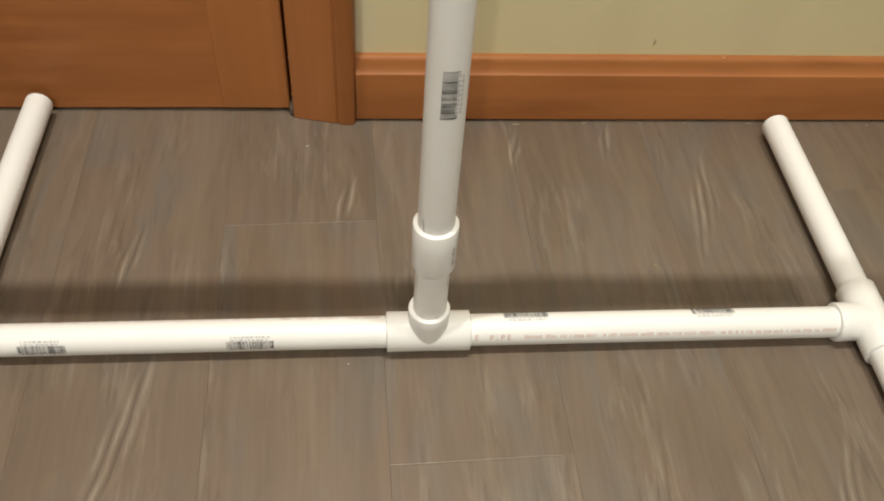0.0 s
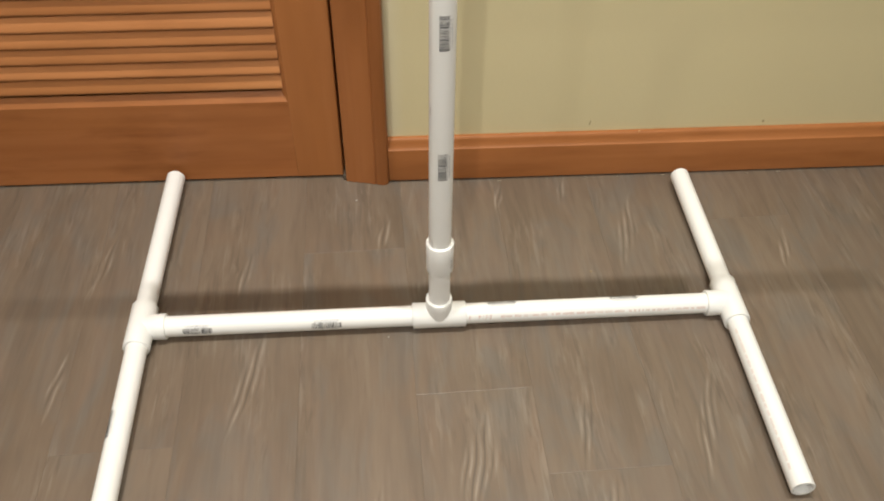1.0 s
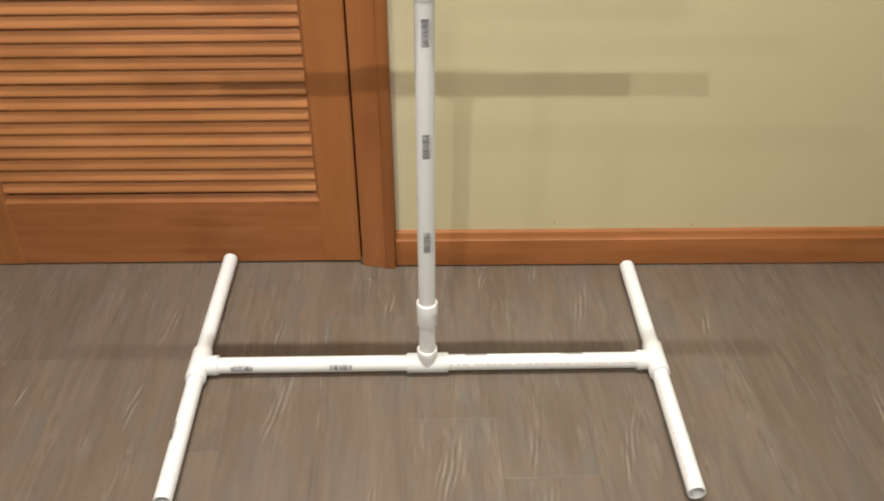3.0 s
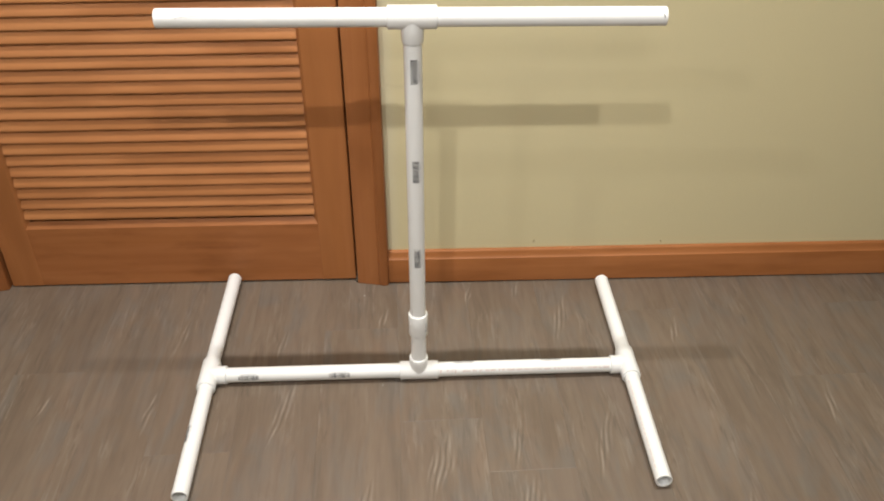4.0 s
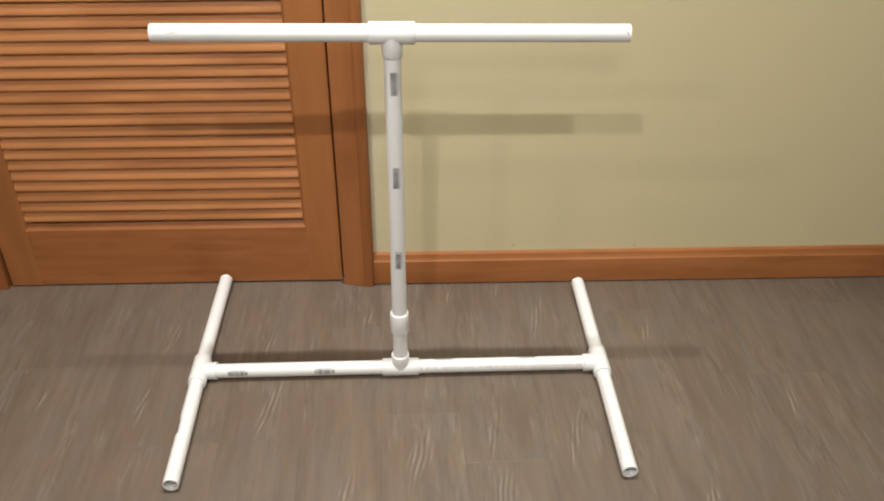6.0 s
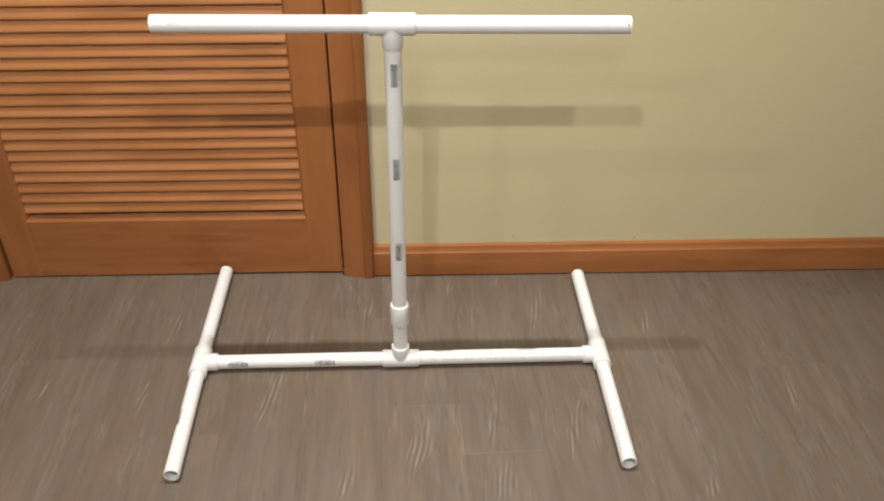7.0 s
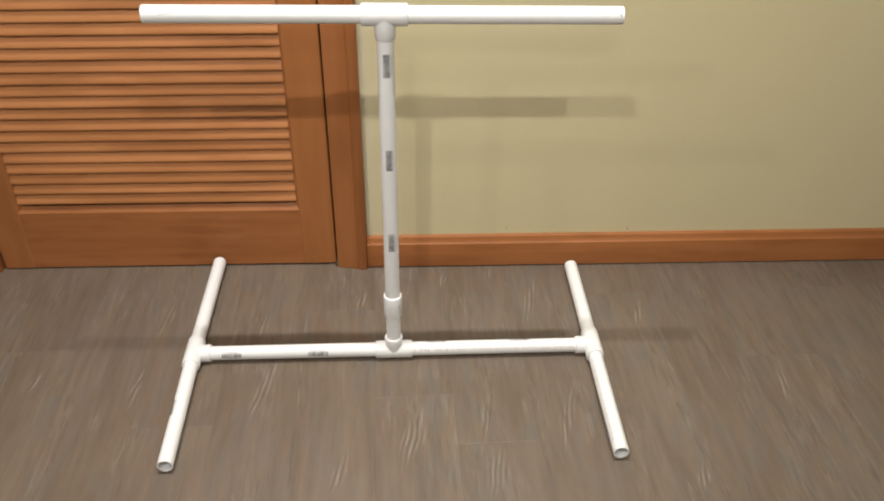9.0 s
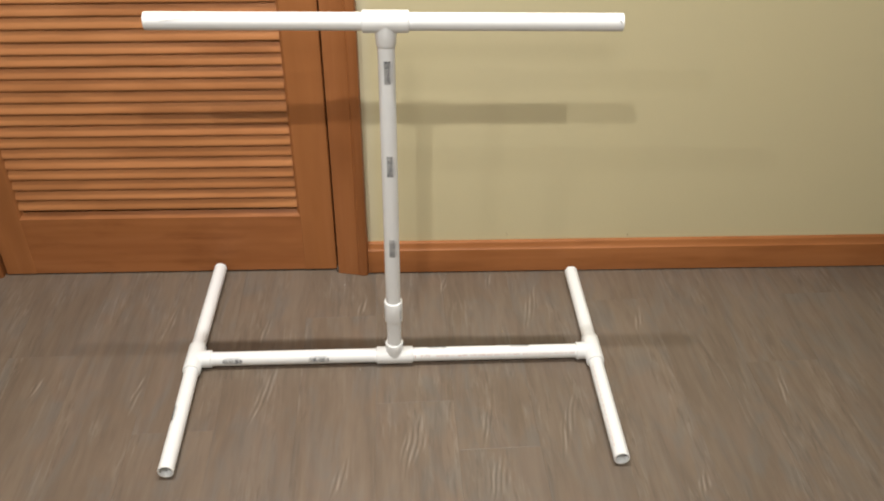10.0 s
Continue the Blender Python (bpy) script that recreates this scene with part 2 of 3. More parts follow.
# ---- mesh helpers ----
def put(name, bm, material, parent=None, m=None, label="", smooth=0.0):
    mesh = bpy.data.meshes.new(name)
    bmesh.ops.recalc_face_normals(bm, faces=bm.faces)
    bm.to_mesh(mesh)
    bm.free()
    mesh.materials.append(material)
    if smooth:
        for p in mesh.polygons:
            p.use_smooth = True
        mesh.set_sharp_from_angle(angle=radians(smooth))
    ob = new(name, mesh)
    if parent is not None:
        ob.parent = parent
    if m is not None:
        ob.matrix_basis = m
    if label:
        ob["label"] = label
    return ob


def part(name, bm, material, parent, label="", m=None, smooth=0.0):
    return put(name, bm, material, parent, m, label, smooth)


def box(bm, x0, x1, y0, y1, z0, z1, bevel=0.0):
    made = bmesh.ops.create_cube(bm, size=1.0)["verts"]
    for v in made:
        v.co = Vector((x0 + (v.co.x + 0.5) * (x1 - x0), y0 + (v.co.y + 0.5) * (y1 - y0), z0 + (v.co.z + 0.5) * (z1 - z0)))
    if bevel:
        edges = list({e for v in made for e in v.link_edges})
        bmesh.ops.bevel(bm, geom=edges, offset=bevel, segments=2, affect="EDGES", profile=0.5)
    return made


def extrude_profile(bm, outline, start, end, frame_of):
    """A closed outline of (a, b) pairs swept from start to end; frame_of(a, b, s) gives the place."""
    rings = [[bm.verts.new(frame_of(a, b, s)) for a, b in outline] for s in (start, end)]
    k = len(outline)
    for i in range(k):
        j = (i + 1) % k
        bm.faces.new((rings[0][i], rings[0][j], rings[1][j], rings[1][i]))
    bm.faces.new(rings[0])
    bm.faces.new(rings[1][::-1])


def lathe(bm, profile, m=Matrix(), seg=48, closed=False):
    """Turns (s, r) pairs round local z."""
    rings = []
    for s, r in profile:
        rings.append([bm.verts.new(m @ Vector((r * math.cos(2 * math.pi * k / seg), r * math.sin(2 * math.pi * k / seg), s))) for k in range(seg)])
    pairs = list(zip(rings, rings[1:]))
    if closed:
        pairs.append((rings[-1], rings[0]))
    for a, b in pairs:
        for k in range(seg):
            bm.faces.new((a[k], a[(k + 1) % seg], b[(k + 1) % seg], b[k]))


def axis_pose(a, b, up=(0, 0, 1)):
    """A frame at a whose z axis points to b and whose x axis lies as near to up as it can."""
    z = (Vector(b) - Vector(a)).normalized()
    x = (Vector(up) - z * z.dot(Vector(up))).normalized()
    y = z.cross(x)
    m = Matrix((x, y, z)).transposed().to_4x4()
    m.translation = a
    return m


# ---- structure ----
WALL_Y, CEIL = 0.2990, 2.60
X0, X1, Y0 = -2.30, 2.30, -3.30
DOOR_L, DOOR_R, DOOR_TOP = -0.857, -0.134, 2.03
OPEN_L, OPEN_R, OPEN_TOP = DOOR_L - 0.005, DOOR_R + 0.0042, DOOR_TOP + 0.005

bm = bmesh.new()
box(bm, X0 - 0.1, X1 + 0.1, Y0 - 0.1, 1.1, -0.06, -0.008)
floor = tagged(put("floor", bm, DARK_GAP), "grey-brown wood-look vinyl plank floor", "floor", kind="structure")

bm = bmesh.new()
for x0, x1, z0 in ((X0 - 0.1, OPEN_L - 0.012, 0.001), (OPEN_R + 0.012, X1 + 0.1, 0.001), (OPEN_L - 0.012, OPEN_R + 0.012, OPEN_TOP + 0.012)):
    for v in box(bm, x0, x1, WALL_Y, WALL_Y + 0.12, z0, CEIL):
        if X0 < v.co.x < X1:
            v.co.x += PLUMB * v.co.z
tagged(put("wall_north", bm, WALL_PAINT), "khaki beige painted wall beside the louvered door", "wall", kind="structure")
# unseen walls added to close the place; their off-white throws light back
for name, dims in (
    ("wall_south", (X0 - 0.1, X1 + 0.1, Y0 - 0.1, Y0)), ("wall_east", (X1, X1 + 0.1, Y0, WALL_Y)), ("wall_west", (X0 - 0.1, X0, Y0, WALL_Y)),
    ("wall_closet_back", (-1.5, 0.5, 0.95, 1.05)), ("wall_closet_west", (-1.55, -1.5, WALL_Y + 0.12, 1.05)), ("wall_closet_east", (0.5, 0.55, WALL_Y + 0.12, 1.05)),
):
    bm = bmesh.new()
    box(bm, *dims, 0.001, CEIL)
    tagged(put(name, bm, PLAIN_PAINT), "unseen off-white plain wall added to close the place", "wall", kind="structure")
# unseen ceiling, added as a pale lid that bounces light down
bm = bmesh.new()
box(bm, X0 - 0.1, X1 + 0.1, Y0 - 0.1, 1.1, CEIL, CEIL + 0.1)
tagged(put("ceiling", bm, CEILING_PAINT), "unseen plain white ceiling added to close the room", "ceiling", kind="structure")

# baseboards: flat face, cove and bead at the top
BASE = [(0.0, 0.0), (-0.0140, 0.0), (-0.0146, 0.0020), (-0.0146, 0.0598), (-0.0142, 0.0612), (-0.0128, 0.0620), (-0.0116, 0.0635), (-0.0102, 0.0661), (-0.0090, 0.0691), (-0.0081, 0.0723),
        (-0.0072, 0.0753), (-0.0055, 0.0770), (-0.0030, 0.0775), (0.0, 0.0775)]
# the boards stand a hair off the floor beside the casing, where a dark gap shows
for a, b, gap_a, gap_b in ((OPEN_R + 0.0665, X1, 0.0042, 0.0008), (X0, OPEN_L - 0.0665, 0.0008, 0.0030)):
    bm = bmesh.new()
    extrude_profile(bm, BASE, a, b, lambda p, q, s: Vector((s, WALL_Y + p, max(q, gap_a + (gap_b - gap_a) * (s - a) / (b - a)))))
    tagged(put("baseboard", bm, WOOD_BASE, smooth=40), "orange-stained wooden baseboard with a moulded top edge", "baseboard", kind="structure")

# casing: thin at the door side, thick and rounded at the outer edge
CASING = [(0.0, 0.0), (0.0, -0.0065), (0.0008, -0.0078), (0.010, -0.0095), (0.030, -0.0130), (0.044, -0.0158), (0.0462, -0.0150), (0.0475, -0.0165), (0.054, -0.0180), (0.060, -0.0178),
          (0.0638, -0.0160), (0.0656, -0.0125), (0.0660, -0.008), (0.0660, 0.0)]
casing = tagged(new("door_casing"), "orange-stained wooden casing round the louvered door", "door casing", kind="structure")
for side, x in ((1, OPEN_R), (-1, OPEN_L)):
    bm = bmesh.new()
    extrude_profile(bm, CASING, 0.001, OPEN_TOP + 0.066, lambda p, q, s: Vector((x + side * p + PLUMB * s, WALL_Y + 1.16 * q, s)))
    part("side_casing", bm, WOOD_UP, casing, smooth=30)
bm = bmesh.new()
extrude_profile(bm, CASING, OPEN_L, OPEN_R, lambda p, q, s: Vector((s + PLUMB * OPEN_TOP, WALL_Y + 1.16 * q, OPEN_TOP + p)))
part("head_casing", bm, WOOD_ACROSS, casing, smooth=30)
for a, b in ((OPEN_R, OPEN_R + 0.012), (OPEN_L - 0.012, OPEN_L)):
    bm = bmesh.new()
    for v in box(bm, a, b, WALL_Y - 0.003, WALL_Y + 0.12, 0.001, OPEN_TOP):
        v.co.x += PLUMB * v.co.z
    part("jamb", bm, WOOD_UP, casing)
bm = bmesh.new()
box(bm, OPEN_L - 0.012 + PLUMB * OPEN_TOP, OPEN_R + 0.012 + PLUMB * OPEN_TOP, WALL_Y - 0.003, WALL_Y + 0.12, OPEN_TOP, OPEN_TOP + 0.012)
part("head_jamb", bm, WOOD_ACROSS, casing)
bm = bmesh.new()
box(bm, OPEN_R - 0.0045, OPEN_R + 0.004, WALL_Y - 0.006, WALL_Y + 0.02, 0.0005, 0.010, 0.002)
part("caulk_dab", bm, CAULK, casing, "grey dab of caulk at the floor")

# ---- louvered door ----
DY0 = 0.3000
STILE, FACE, RAIL_TOP, RAIL2 = 0.0775, 0.0695, 0.1385, 1.92
NARROW = 0.005  # the hinge stile is a little narrower
door = tagged(new("door_1"), "closed orange-stained wooden louvered closet door", "door", kind="structure")
door.location = (DOOR_L, DY0, 0.006)
DW, DH = DOOR_R - DOOR_L, DOOR_TOP - 0.006


def sag(x):
    """How far the door's bottom edge hangs below square at x."""
    return -0.0024 + 0.0022 * x / DW


for side, x, cut in ((1, 0.0, NARROW), (-1, DW, 0.0)):
    # square outside, with a sloped bead towards the louvers
    outline = [(0.0015, 0.0), (FACE - cut - 0.001, 0.0), (FACE - cut, 0.0006), (STILE - cut, 0.0095), (STILE - cut, 0.035), (0.0, 0.035), (0.0, 0.0015)]
    bm = bmesh.new()
    extrude_profile(bm, outline, sag(x), DH, lambda p, q, s: Vector((x + side * p + PLUMB * s, q, s)))
    part("stile", bm, WOOD_UP, door, smooth=20)
LIP = 0.0125
# the rails carry a sloped lip towards the louvers
for outline in ([(0.0008, 0.0), (0.0008, RAIL_TOP - 0.001), (0.0014, RAIL_TOP), (0.0102, RAIL_TOP + LIP), (0.034, RAIL_TOP + LIP), (0.034, 0.0)],
                [(0.0008, DH - 0.001), (0.034, DH - 0.001), (0.034, RAIL2), (0.012, RAIL2), (0.0008, RAIL2 + 0.010)]):
    bm = bmesh.new()
    extrude_profile(bm, outline, FACE - NARROW - 0.0005, DW - FACE + 0.0005, lambda p, q, s: Vector((s + PLUMB * q, p, q if q > 0.0 else sag(s))))
    part("rail", bm, WOOD_ACROSS, door, smooth=20)
PITCH = 0.02445
SLAT = [(0.0046, -0.0004), (0.0030, 0.0003), (0.0021, 0.0016), (0.0021, 0.0032), (0.0027, 0.0064), (0.0040, 0.0104), (0.0058, 0.0146), (0.0125, 0.0302), (0.0142, 0.0307),
        (0.0162, 0.0291), (0.0160, 0.0273), (0.0064, 0.0010)]
bm = bmesh.new()
extrude_profile(bm, SLAT, STILE - NARROW - 0.003, DW - STILE + 0.003, lambda p, q, s: Vector((s, p, q)))
slat = part("slat", bm, WOOD_SLAT, door, smooth=40)
first = 0.1583
slat.location = (PLUMB * first, 0, first)
count = int((RAIL2 - 0.02 - first) / PITCH)
for k in range(1, count):
    s = slat.copy()
    scene.collection.objects.link(s)
    s.location = (PLUMB * (first + k * PITCH), random.uniform(-0.0004, 0.0004), first + k * PITCH + random.uniform(-0.0005, 0.0005))
    s.rotation_euler = (radians(random.uniform(-2.2, 2.2)), 0, radians(random.uniform(-0.05, 0.05)))

# ---- pipe stand ----
PIPE_R, BORE, FIT_R = 0.01335, 0.01045, 0.0168
HALF, BRANCH = 0.0345, 0.0330
stand = tagged(new("pipe_stand"), "white plastic pipe stand with two feet and a crossbar", "pipe stand")


def pipe(a, b, up=(0, 0, 1)):
    """A hollow pipe from a to b; angle 0 on its wall faces up."""
    length = (Vector(b) - Vector(a)).length
    bm = bmesh.new()
    c = 0.0005
    lathe(bm, [(0, BORE + c), (0, PIPE_R - c), (c, PIPE_R), (length - c, PIPE_R), (length, PIPE_R - c), (length, BORE + c), (length - c, BORE), (c, BORE)], seg=56, closed=True)
    return part("pipe", bm, PVC_PIPE, stand, m=axis_pose(a, b, up), smooth=35)


def tee(center, run, branch, reach=BRANCH, rim=0.0):
    """A tee whose run lies along one direction and whose branch points along the other."""
    m = axis_pose(center, Vector(center) + Vector(run), branch)
    bm = bmesh.new()
    c = 0.0011
    lathe(bm, [(-HALF, PIPE_R - 0.0003), (-HALF, FIT_R - c), (-HALF + c * 0.4, FIT_R - c * 0.3), (-HALF + c, FIT_R), (0, FIT_R - 0.0002), (HALF - c, FIT_R), (HALF - c * 0.4, FIT_R - c * 0.3), (HALF, FIT_R - c), (HALF, PIPE_R - 0.0003)], seg=64)
    # branch, flared softly where it meets the run
    turn = Matrix.Rotation(radians(90), 4, "Y")
    lathe(bm, [(0.0, FIT_R - 0.0006), (0.010, FIT_R - 0.0005), (0.017, FIT_R - 0.0003), (0.021, FIT_R - 0.0002 - rim * 0.3), (reach - c, FIT_R - rim), (reach - c * 0.4, FIT_R - rim - c * 0.3), (reach, FIT_R - rim - c), (reach, PIPE_R - 0.0003)], turn, seg=64)
    return part("tee_fitting", bm, PVC_FITTING, stand, m=m, smooth=30)


def patch(bm, s0, s1, a0, a1, lift=0.00018, steps=4):
    """A piece of print on a pipe's wall, between two lengths and two angles in degrees."""
    r = PIPE_R + lift
    rows = [[bm.verts.new((r * math.cos(radians(a0 + (a1 - a0) * k / steps)), r * math.sin(radians(a0 + (a1 - a0) * k / steps)), s)) for k in range(steps + 1)] for s in (s0, s1)]
    for k in range(steps):
        bm.faces.new((rows[0][k], rows[0][k + 1], rows[1][k + 1], rows[1][k]))


def barcode(owner, s, angle, length=0.038, wide=46.0, side=1):
    """Printed bars with a faint line of small print beside them."""
    rng = random.Random(round(s * 1000) + 7)
    bm = bmesh.new()
    p = s - length / 2
    while p < s + length / 2 - 0.0015:
        w = rng.choice((0.0005, 0.0006, 0.0010, 0.0015))
        long_bar = p < s - length / 2 + 0.002 or p > s + length / 2 - 0.0035
        patch(bm, p, p + w, angle - wide / 2, angle + wide / 2 + (side * 4 if long_bar else 0))
        p += w + rng.choice((0.0003, 0.0004, 0.0007))
    part("barcode", bm, BLACK_INK, owner, "printed black barcode", smooth=60)["kind"] = "stuff"
    bm = bmesh.new()
    for row, turn in enumerate((0.5, 0.76)):
        p = s - length * 0.42
        while p < s + length * 0.36:
            w = rng.uniform(0.0012, 0.0034)
            a = angle + side * wide * (turn + 0.12)
            patch(bm, p, p + w, a - 3.2, a + 3.2)
            p += w + rng.uniform(0.0006, 0.0016)
    part("small_print", bm, GREY_INK, owner, "faded small print", smooth=60)["kind"] = "stuff"


def print_line(owner, s0, s1, angle, seed, ink=RED_INK):
    """A worn red line of printing along a pipe, as bars of the size of its words."""
    rng = random.Random(seed)
    bm = bmesh.new()
    p = s0
    while p < s1 - 0.004:
        for _ in range(rng.randint(3, 7)):
            w = rng.uniform(0.0012, 0.0022)
            if p + w > s1:
                break
            if rng.random() > 0.05:
                patch(bm, p, p + w, angle - rng.uniform(5.0, 8.0), angle + rng.uniform(5.0, 8.0))
            p += w + 0.0004
        p += rng.uniform(0.0016, 0.0034)
    part("printed_line", bm, ink, owner, "worn red printing", smooth=60)["kind"] = "stuff"


def lettering(owner, text, s, angle, size, flip=1):
    """Readable red letters wrapped on the pipe's wall."""
    curve = bpy.data.curves.new("lettering", "FONT")
    curve.body, curve.size, curve.space_character = text, size, 1.45
    tmp = new("lettering_tmp", curve)
    mesh = bpy.data.meshes.new_from_object(tmp.evaluated_get(bpy.context.evaluated_depsgraph_get()))
    bpy.data.objects.remove(tmp)
    bpy.data.curves.remove(curve)
    bm = bmesh.new()
    bm.from_mesh(mesh)
    bpy.data.meshes.remove(mesh)
    bmesh.ops.triangulate(bm, faces=bm.faces)
    for v in bm.verts:
        a = radians(angle) + flip * (v.co.y - size * 0.35) / PIPE_R
        v.co = Vector(((PIPE_R + 0.0002) * math.cos(a), (PIPE_R + 0.0002) * math.sin(a), s + v.co.x))
    part("lettering", bm, LETTER_INK, owner, "worn red printed letters")


def pencil(owner, dots, width=0.0007):
    """A thin drawn line through (length, angle) pairs on a pipe's wall."""
    bm = bmesh.new()
    r = PIPE_R + 0.0002
    rows = []
    for i, (s, a) in enumerate(dots):
        s2, a2 = dots[min(i + 1, len(dots) - 1)]
        s1, a1 = dots[max(i - 1, 0)]
        d = Vector((s2 - s1, radians(a2 - a1) * r)).normalized() * width * (0.5 if 0 < i < len(dots) - 1 else 0.2)
        rows.append([bm.verts.new((r * math.cos(radians(a) + k * d.x / r), r * math.sin(radians(a) + k * d.x / r), s - k * d.y)) for k in (1, -1)])
    for p, q in zip(rows, rows[1:]):
        bm.faces.new((p[0], p[1], q[1], q[0]))
    part("pencil_or_nick_mark", bm, PENCIL, owner, "thin dark drawn line or nick on the pipe")


# base: a bar between two side tees, with a tee for the upright in its middle
ZB = FIT_R + 0.0004
MID = Vector((0.0, 0.0008, ZB))
LEFT, RIGHT = Vector((-0.3815, -0.0030, ZB)), Vector((0.3815, 0.0045, ZB))
BAR = (RIGHT - LEFT).normalized()
LF, LB = Vector((-0.3720, -0.277, ZB)), Vector((-0.3865, 0.2920, ZB))
RF, RB = Vector((0.3860, -0.267, ZB)), Vector((0.3770, 0.2610, ZB))

tee(LEFT, LB - LF, BAR)
tee(RIGHT, RB - RF, -BAR)
LEAN_X = 0.012
UP = Vector((LEAN_X, 0.0, 1.0)).normalized()
tee(MID, BAR, UP)
left_bar = pipe(LEFT + BAR * 0.012, MID - BAR * 0.012)
right_bar = pipe(MID + BAR * 0.012, RIGHT - BAR * 0.012)
left_front = pipe(LF, LEFT + (LF - LEFT).normalized() * 0.012)
left_back = pipe(LEFT + (LB - LEFT).normalized() * 0.012, LB)
right_front = pipe(RF, RIGHT + (RF - RIGHT).normalized() * 0.012)
right_back = pipe(RIGHT + (RB - RIGHT).normalized() * 0.012, RB)

# upright: stub, coupling, long pipe, top tee and the two halves of the crossbar
FRONT = (0, -1, 0)
at_up = lambda z: MID + UP * ((z - ZB) / UP.z)
stub = pipe(at_up(ZB + 0.014), at_up(0.125), FRONT)
upright = pipe(at_up(0.127), at_up(0.663), FRONT)
bm = bmesh.new()
c = 0.0010
lathe(bm, [(0, PIPE_R - 0.0003), (0, FIT_R - 0.0022), (0.0028, FIT_R - 0.0004), (0.0040, FIT_R - 0.0002), (0.0235, FIT_R - 0.0003), (0.047 - c, FIT_R), (0.047 - c * 0.4, FIT_R - c * 0.3), (0.047, FIT_R - c), (0.047, PIPE_R - 0.0003)], seg=64)
coupling = part("coupling", bm, PVC_FITTING, stand, m=axis_pose(at_up(0.1030), at_up(0.2), FRONT), smooth=30)
bm = bmesh.new()
for k, w in enumerate((0.0030, 0.0022, 0.0034, 0.0026)):
    patch(bm, 0.013 + 0.0050 * k, 0.013 + 0.0050 * k + w, 46, 60, FIT_R - PIPE_R + 0.0002)
part("small_print", bm, GREY_INK, coupling, "faded small print", smooth=60)["kind"] = "stuff"
TOP = at_up(0.6765)
CROSS = Vector((1, 0.002, -0.0141)).normalized()
tee(TOP, CROSS, -UP, 0.0362, 0.0014)
cross_left = pipe(TOP - CROSS * 0.3535, TOP - CROSS * 0.012)
cross_right = pipe(TOP + CROSS * 0.012, TOP + CROSS * 0.3535)


def along(owner, x):
    """The length along a lying pipe at which it stands at x."""
    m = owner.matrix_basis
    return (x - m.translation.x) / m.col[2].x


# angles on a lying pipe run from its top; on pipes that lead to the right, plus turns to the front
for x in (-0.307, -0.144):
    barcode(left_bar, along(left_bar, x), 77, side=-1, wide=38)
print_line(left_bar, along(left_bar, -0.12), along(left_bar, -0.03), -30, 3)
print_line(left_bar, along(left_bar, -0.33), along(left_bar, -0.14), -33, 4, PALE_RED_INK)
for x in (0.082, 0.2415):
    barcode(right_bar, along(right_bar, x), -30, side=1, wide=38)
lettering(right_bar, "E", along(right_bar, 0.0375), 66, 0.0074, -1)
lettering(right_bar, "PIPE", along(right_bar, 0.0500), 66, 0.0074, -1)
print_line(right_bar, along(right_bar, 0.0790), along(right_bar, 0.345), 66, 5)
print_line(right_front, 0.02, 0.22, -48, 8, PALE_RED_INK)
print_line(left_back, 0.04, 0.22, 75, 9, PALE_RED_INK)
for z in (0.6010, 0.4375, 0.2755):
    barcode(upright, z - 0.127, 4, wide=41)
barcode(left_front, 0.125, -54, wide=40)
pencil(cross_left, [(0.026 + 0.005 * k, 74 - 10 * math.sin(k * 0.22) - 0.8 * k) for k in range(10)], 0.0006)
pencil(cross_left, [(0.050 + 0.006 * k, 60 - 0.9 * k) for k in range(8)], 0.0004)
# dark nick at the crossbar's right end, made as a short line
pencil(cross_right, [(0.3345, 58), (0.3362, 70), (0.3375, 84)], 0.0018)
pencil(upright, [(0.022 + 0.0025 * k, -42 - 1.2 * k) for k in range(7)])
pencil(upright, [(0.213 + 0.003 * k, -60 - 0.3 * k * k) for k in range(6)])

# ---- small marks ----
def sliver(name, place, size, tilt, material, label, category, seed):
    """A tiny uneven chip lying on a surface."""
    rng = random.Random(seed)
    bm = bmesh.new()
    bmesh.ops.create_icosphere(bm, subdivisions=2, radius=1.0)
    for v in bm.verts:
        v.co *= rng.uniform(0.75, 1.15)
        v.co = Vector((v.co.x * size[0], v.co.y * size[1], v.co.z * size[2]))
    ob = put(name, bm, material, m=pose(*place, 0, tilt[0], tilt[1]), smooth=80)
    return tagged(ob, label, category)


CHIP = Nodes("white_chip").done((0.36, 0.34, 0.31), 0.6, 0.3)
NICK = Nodes("dark_nick").done((0.30, 0.23, 0.13), 0.7, 0.2)
sliver("wall_nick", (0.2380, WALL_Y - 0.0004, 0.0925), (0.0008, 0.0007, 0.0042), (10, 0), NICK, "small dark nick in the khaki wall", "nick", 1)
sliver("wall_nick", (0.500, WALL_Y - 0.0004, 0.0862), (0.0016, 0.0008, 0.0020), (0, 0), NICK, "small dark nick in the khaki wall", "nick", 2)
sliver("wood_nick", (0.515, WALL_Y - 0.0070, 0.0690), (0.0028, 0.0010, 0.0012), (20, 0), NICK, "small dark nick in the baseboard edge", "nick", 3)
PALE_CHIP = Nodes("bare_wood").done((0.55, 0.33, 0.17), 0.7, 0.2)
sliver("wood_chip", (0.313, WALL_Y - 0.0050, 0.0778), (0.0022, 0.0010, 0.0011), (-15, 0), PALE_CHIP, "pale bare-wood chip in the baseboard edge", "chip", 7)
sliver("crumb", (-0.1135, 0.2455, 0.0007), (0.0018, 0.0014, 0.0009), (0, 30), CHIP, "white paint crumb on the plank floor", "crumb", 4)
sliver("crumb", (-0.066, -0.020, 0.0007), (0.0013, 0.0011, 0.0008), (0, 70), CHIP, "white paint crumb on the plank floor", "crumb", 5)
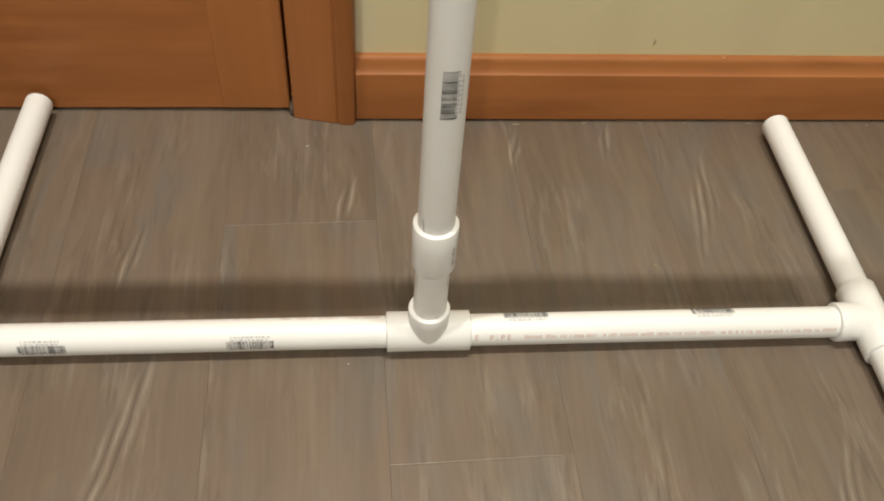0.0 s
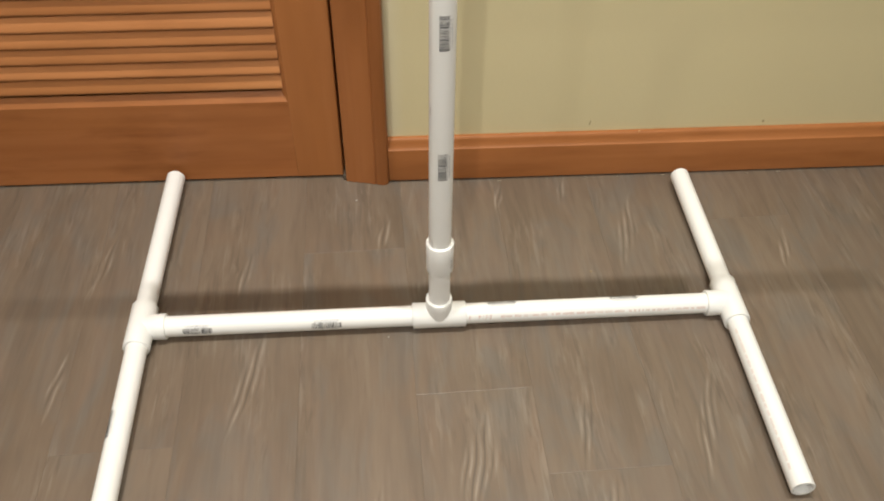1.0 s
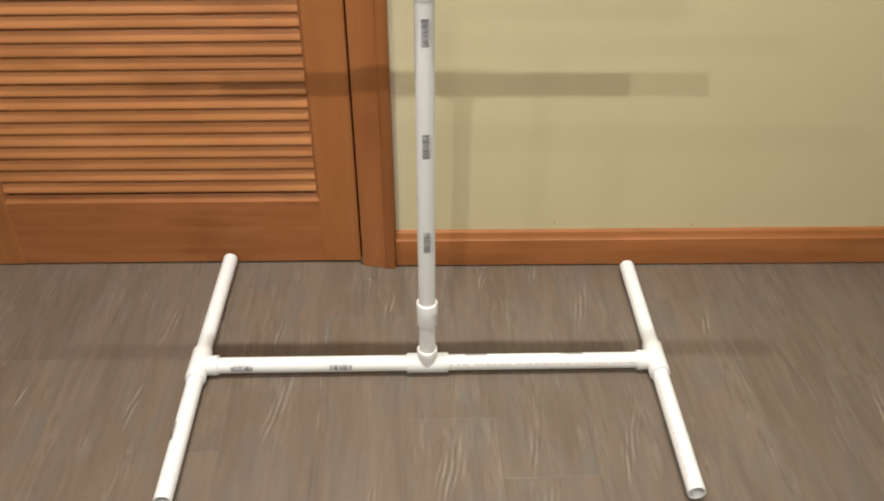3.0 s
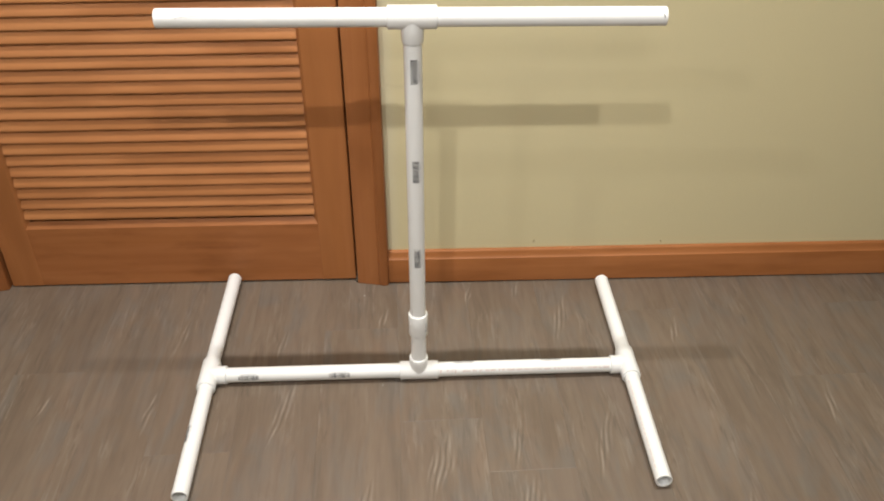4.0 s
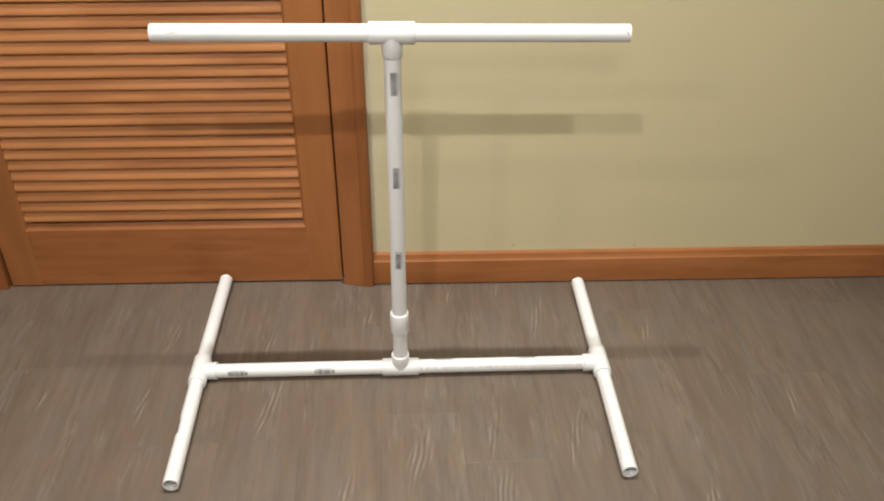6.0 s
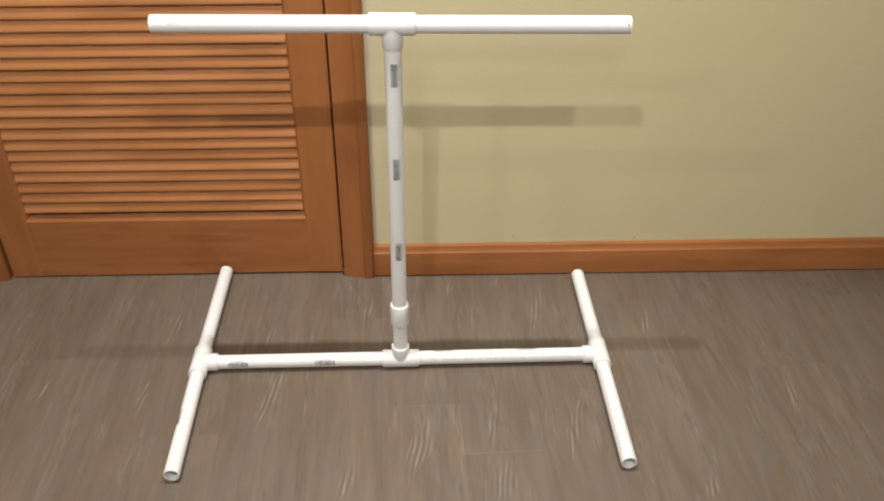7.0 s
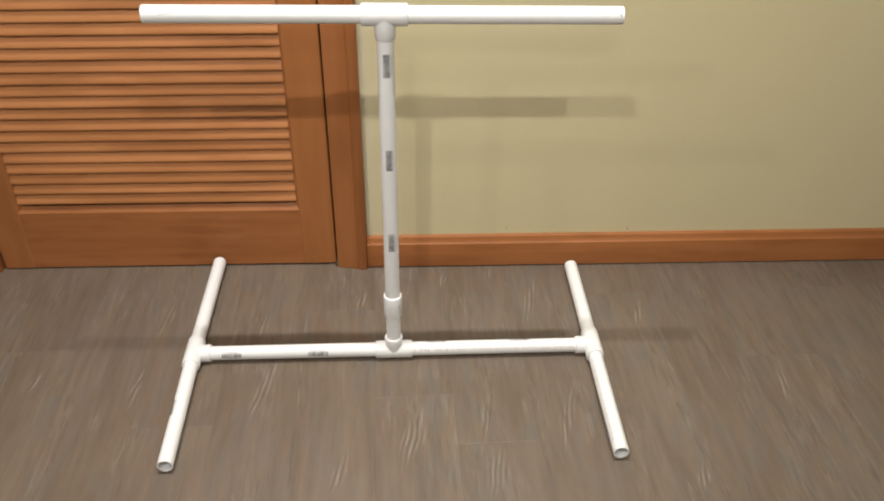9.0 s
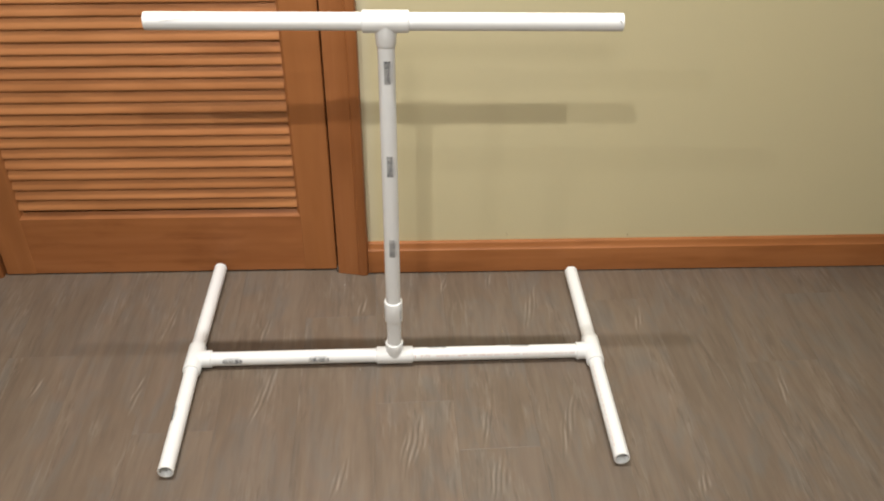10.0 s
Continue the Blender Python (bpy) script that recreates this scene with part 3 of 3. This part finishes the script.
sliver("crumb", (0.214, 0.083, 0.0006), (0.0017, 0.0012, 0.0007), (0, 10), NICK, "dark crumb on the plank floor", "crumb", 6)

# worn spots along the casing's edge at the door, and grit along the foot of the baseboard
for k, z in enumerate((0.031, 0.078, 0.334, 0.615, 0.702)):
    sliver("wood_chip", (OPEN_R + 0.0006 + PLUMB * z, WALL_Y - 0.0078, z), (0.0009, 0.0009, 0.0021 + 0.0006 * (k % 2)), (8, 0), PALE_CHIP, "pale worn spot on the door casing edge", "chip", 20 + k)
GRIT = Nodes("pale_grit").done((0.26, 0.215, 0.165), 0.8, 0.2)
grit = random.Random(5)
for k in range(9):
    place = (0.10 + 0.062 * k + grit.uniform(-0.02, 0.02), WALL_Y - 0.0172 - grit.uniform(0.0, 0.003), 0.0007)
    crumb = sliver("crumb", place, (grit.uniform(0.0015, 0.0045), grit.uniform(0.0008, 0.0014), 0.0009), (0, grit.uniform(-12, 12)), GRIT, "pale grit crumb at the foot of the baseboard", "crumb", 40 + k)
    crumb["group"] = "grit along the baseboard"

# ---- floor planks ----
PLANK_W, PLANK_L, SKEW = 0.1425, 0.914, 2.2
KNOWN = {-2: 0.335, -1: 0.143, 0: -0.110, 1: -0.230, 2: 0.335}


def plank_mesh(length):
    bm = bmesh.new()
    # a whisper of a bevel along the sides, a clearer one at the ends
    w, h, t = PLANK_W / 2, length / 2, 0.004
    top = [bm.verts.new((x, y, 0.0)) for x, y in ((-w + 0.00018, -h + 0.0008), (w - 0.00018, -h + 0.0008), (w - 0.00018, h - 0.0008), (-w + 0.00018, h - 0.0008))]
    rim = [bm.verts.new((x, y, -0.00022)) for x, y in ((-w + 0.00001, -h + 0.00004), (w - 0.00001, -h + 0.00004), (w - 0.00001, h - 0.00004), (-w + 0.00001, h - 0.00004))]
    low = [bm.verts.new((v.co.x, v.co.y, -t)) for v in rim]
    bm.faces.new(top)
    for i in range(4):
        j = (i + 1) % 4
        bm.faces.new((rim[i], rim[j], top[j], top[i]))
        bm.faces.new((low[i], low[j], rim[j], rim[i]))
    bmesh.ops.recalc_face_normals(bm, faces=bm.faces)
    mesh = bpy.data.meshes.new("plank")
    bm.to_mesh(mesh)
    bm.free()
    mesh.materials.append(PLANK)
    return mesh


WHOLE = plank_mesh(PLANK_L)
turn = pose(0, 0, 0, 0, 0, SKEW)
rng = random.Random(11)
for col in range(-16, 16):
    joint = KNOWN.get(col)
    if joint is None:
        joint = (0.37 * col * PLANK_L + rng.uniform(-0.1, 0.1)) % PLANK_L
    y = joint - PLANK_L * 5
    while y < 0.62:
        x = -0.037 + (col + 0.5) * PLANK_W
        low, high = max(y, Y0 - 0.02 - x * math.sin(radians(SKEW))), min(y + PLANK_L, 0.385 - x * math.sin(radians(SKEW)))
        if high - low > 0.02:
            ob = new("plank", WHOLE if high - low > PLANK_L - 0.001 else plank_mesh(high - low))
            ob.parent = floor
            ob.matrix_basis = turn @ pose(x, (low + high) / 2, rng.uniform(-0.00005, 0.00005))
        y += PLANK_L
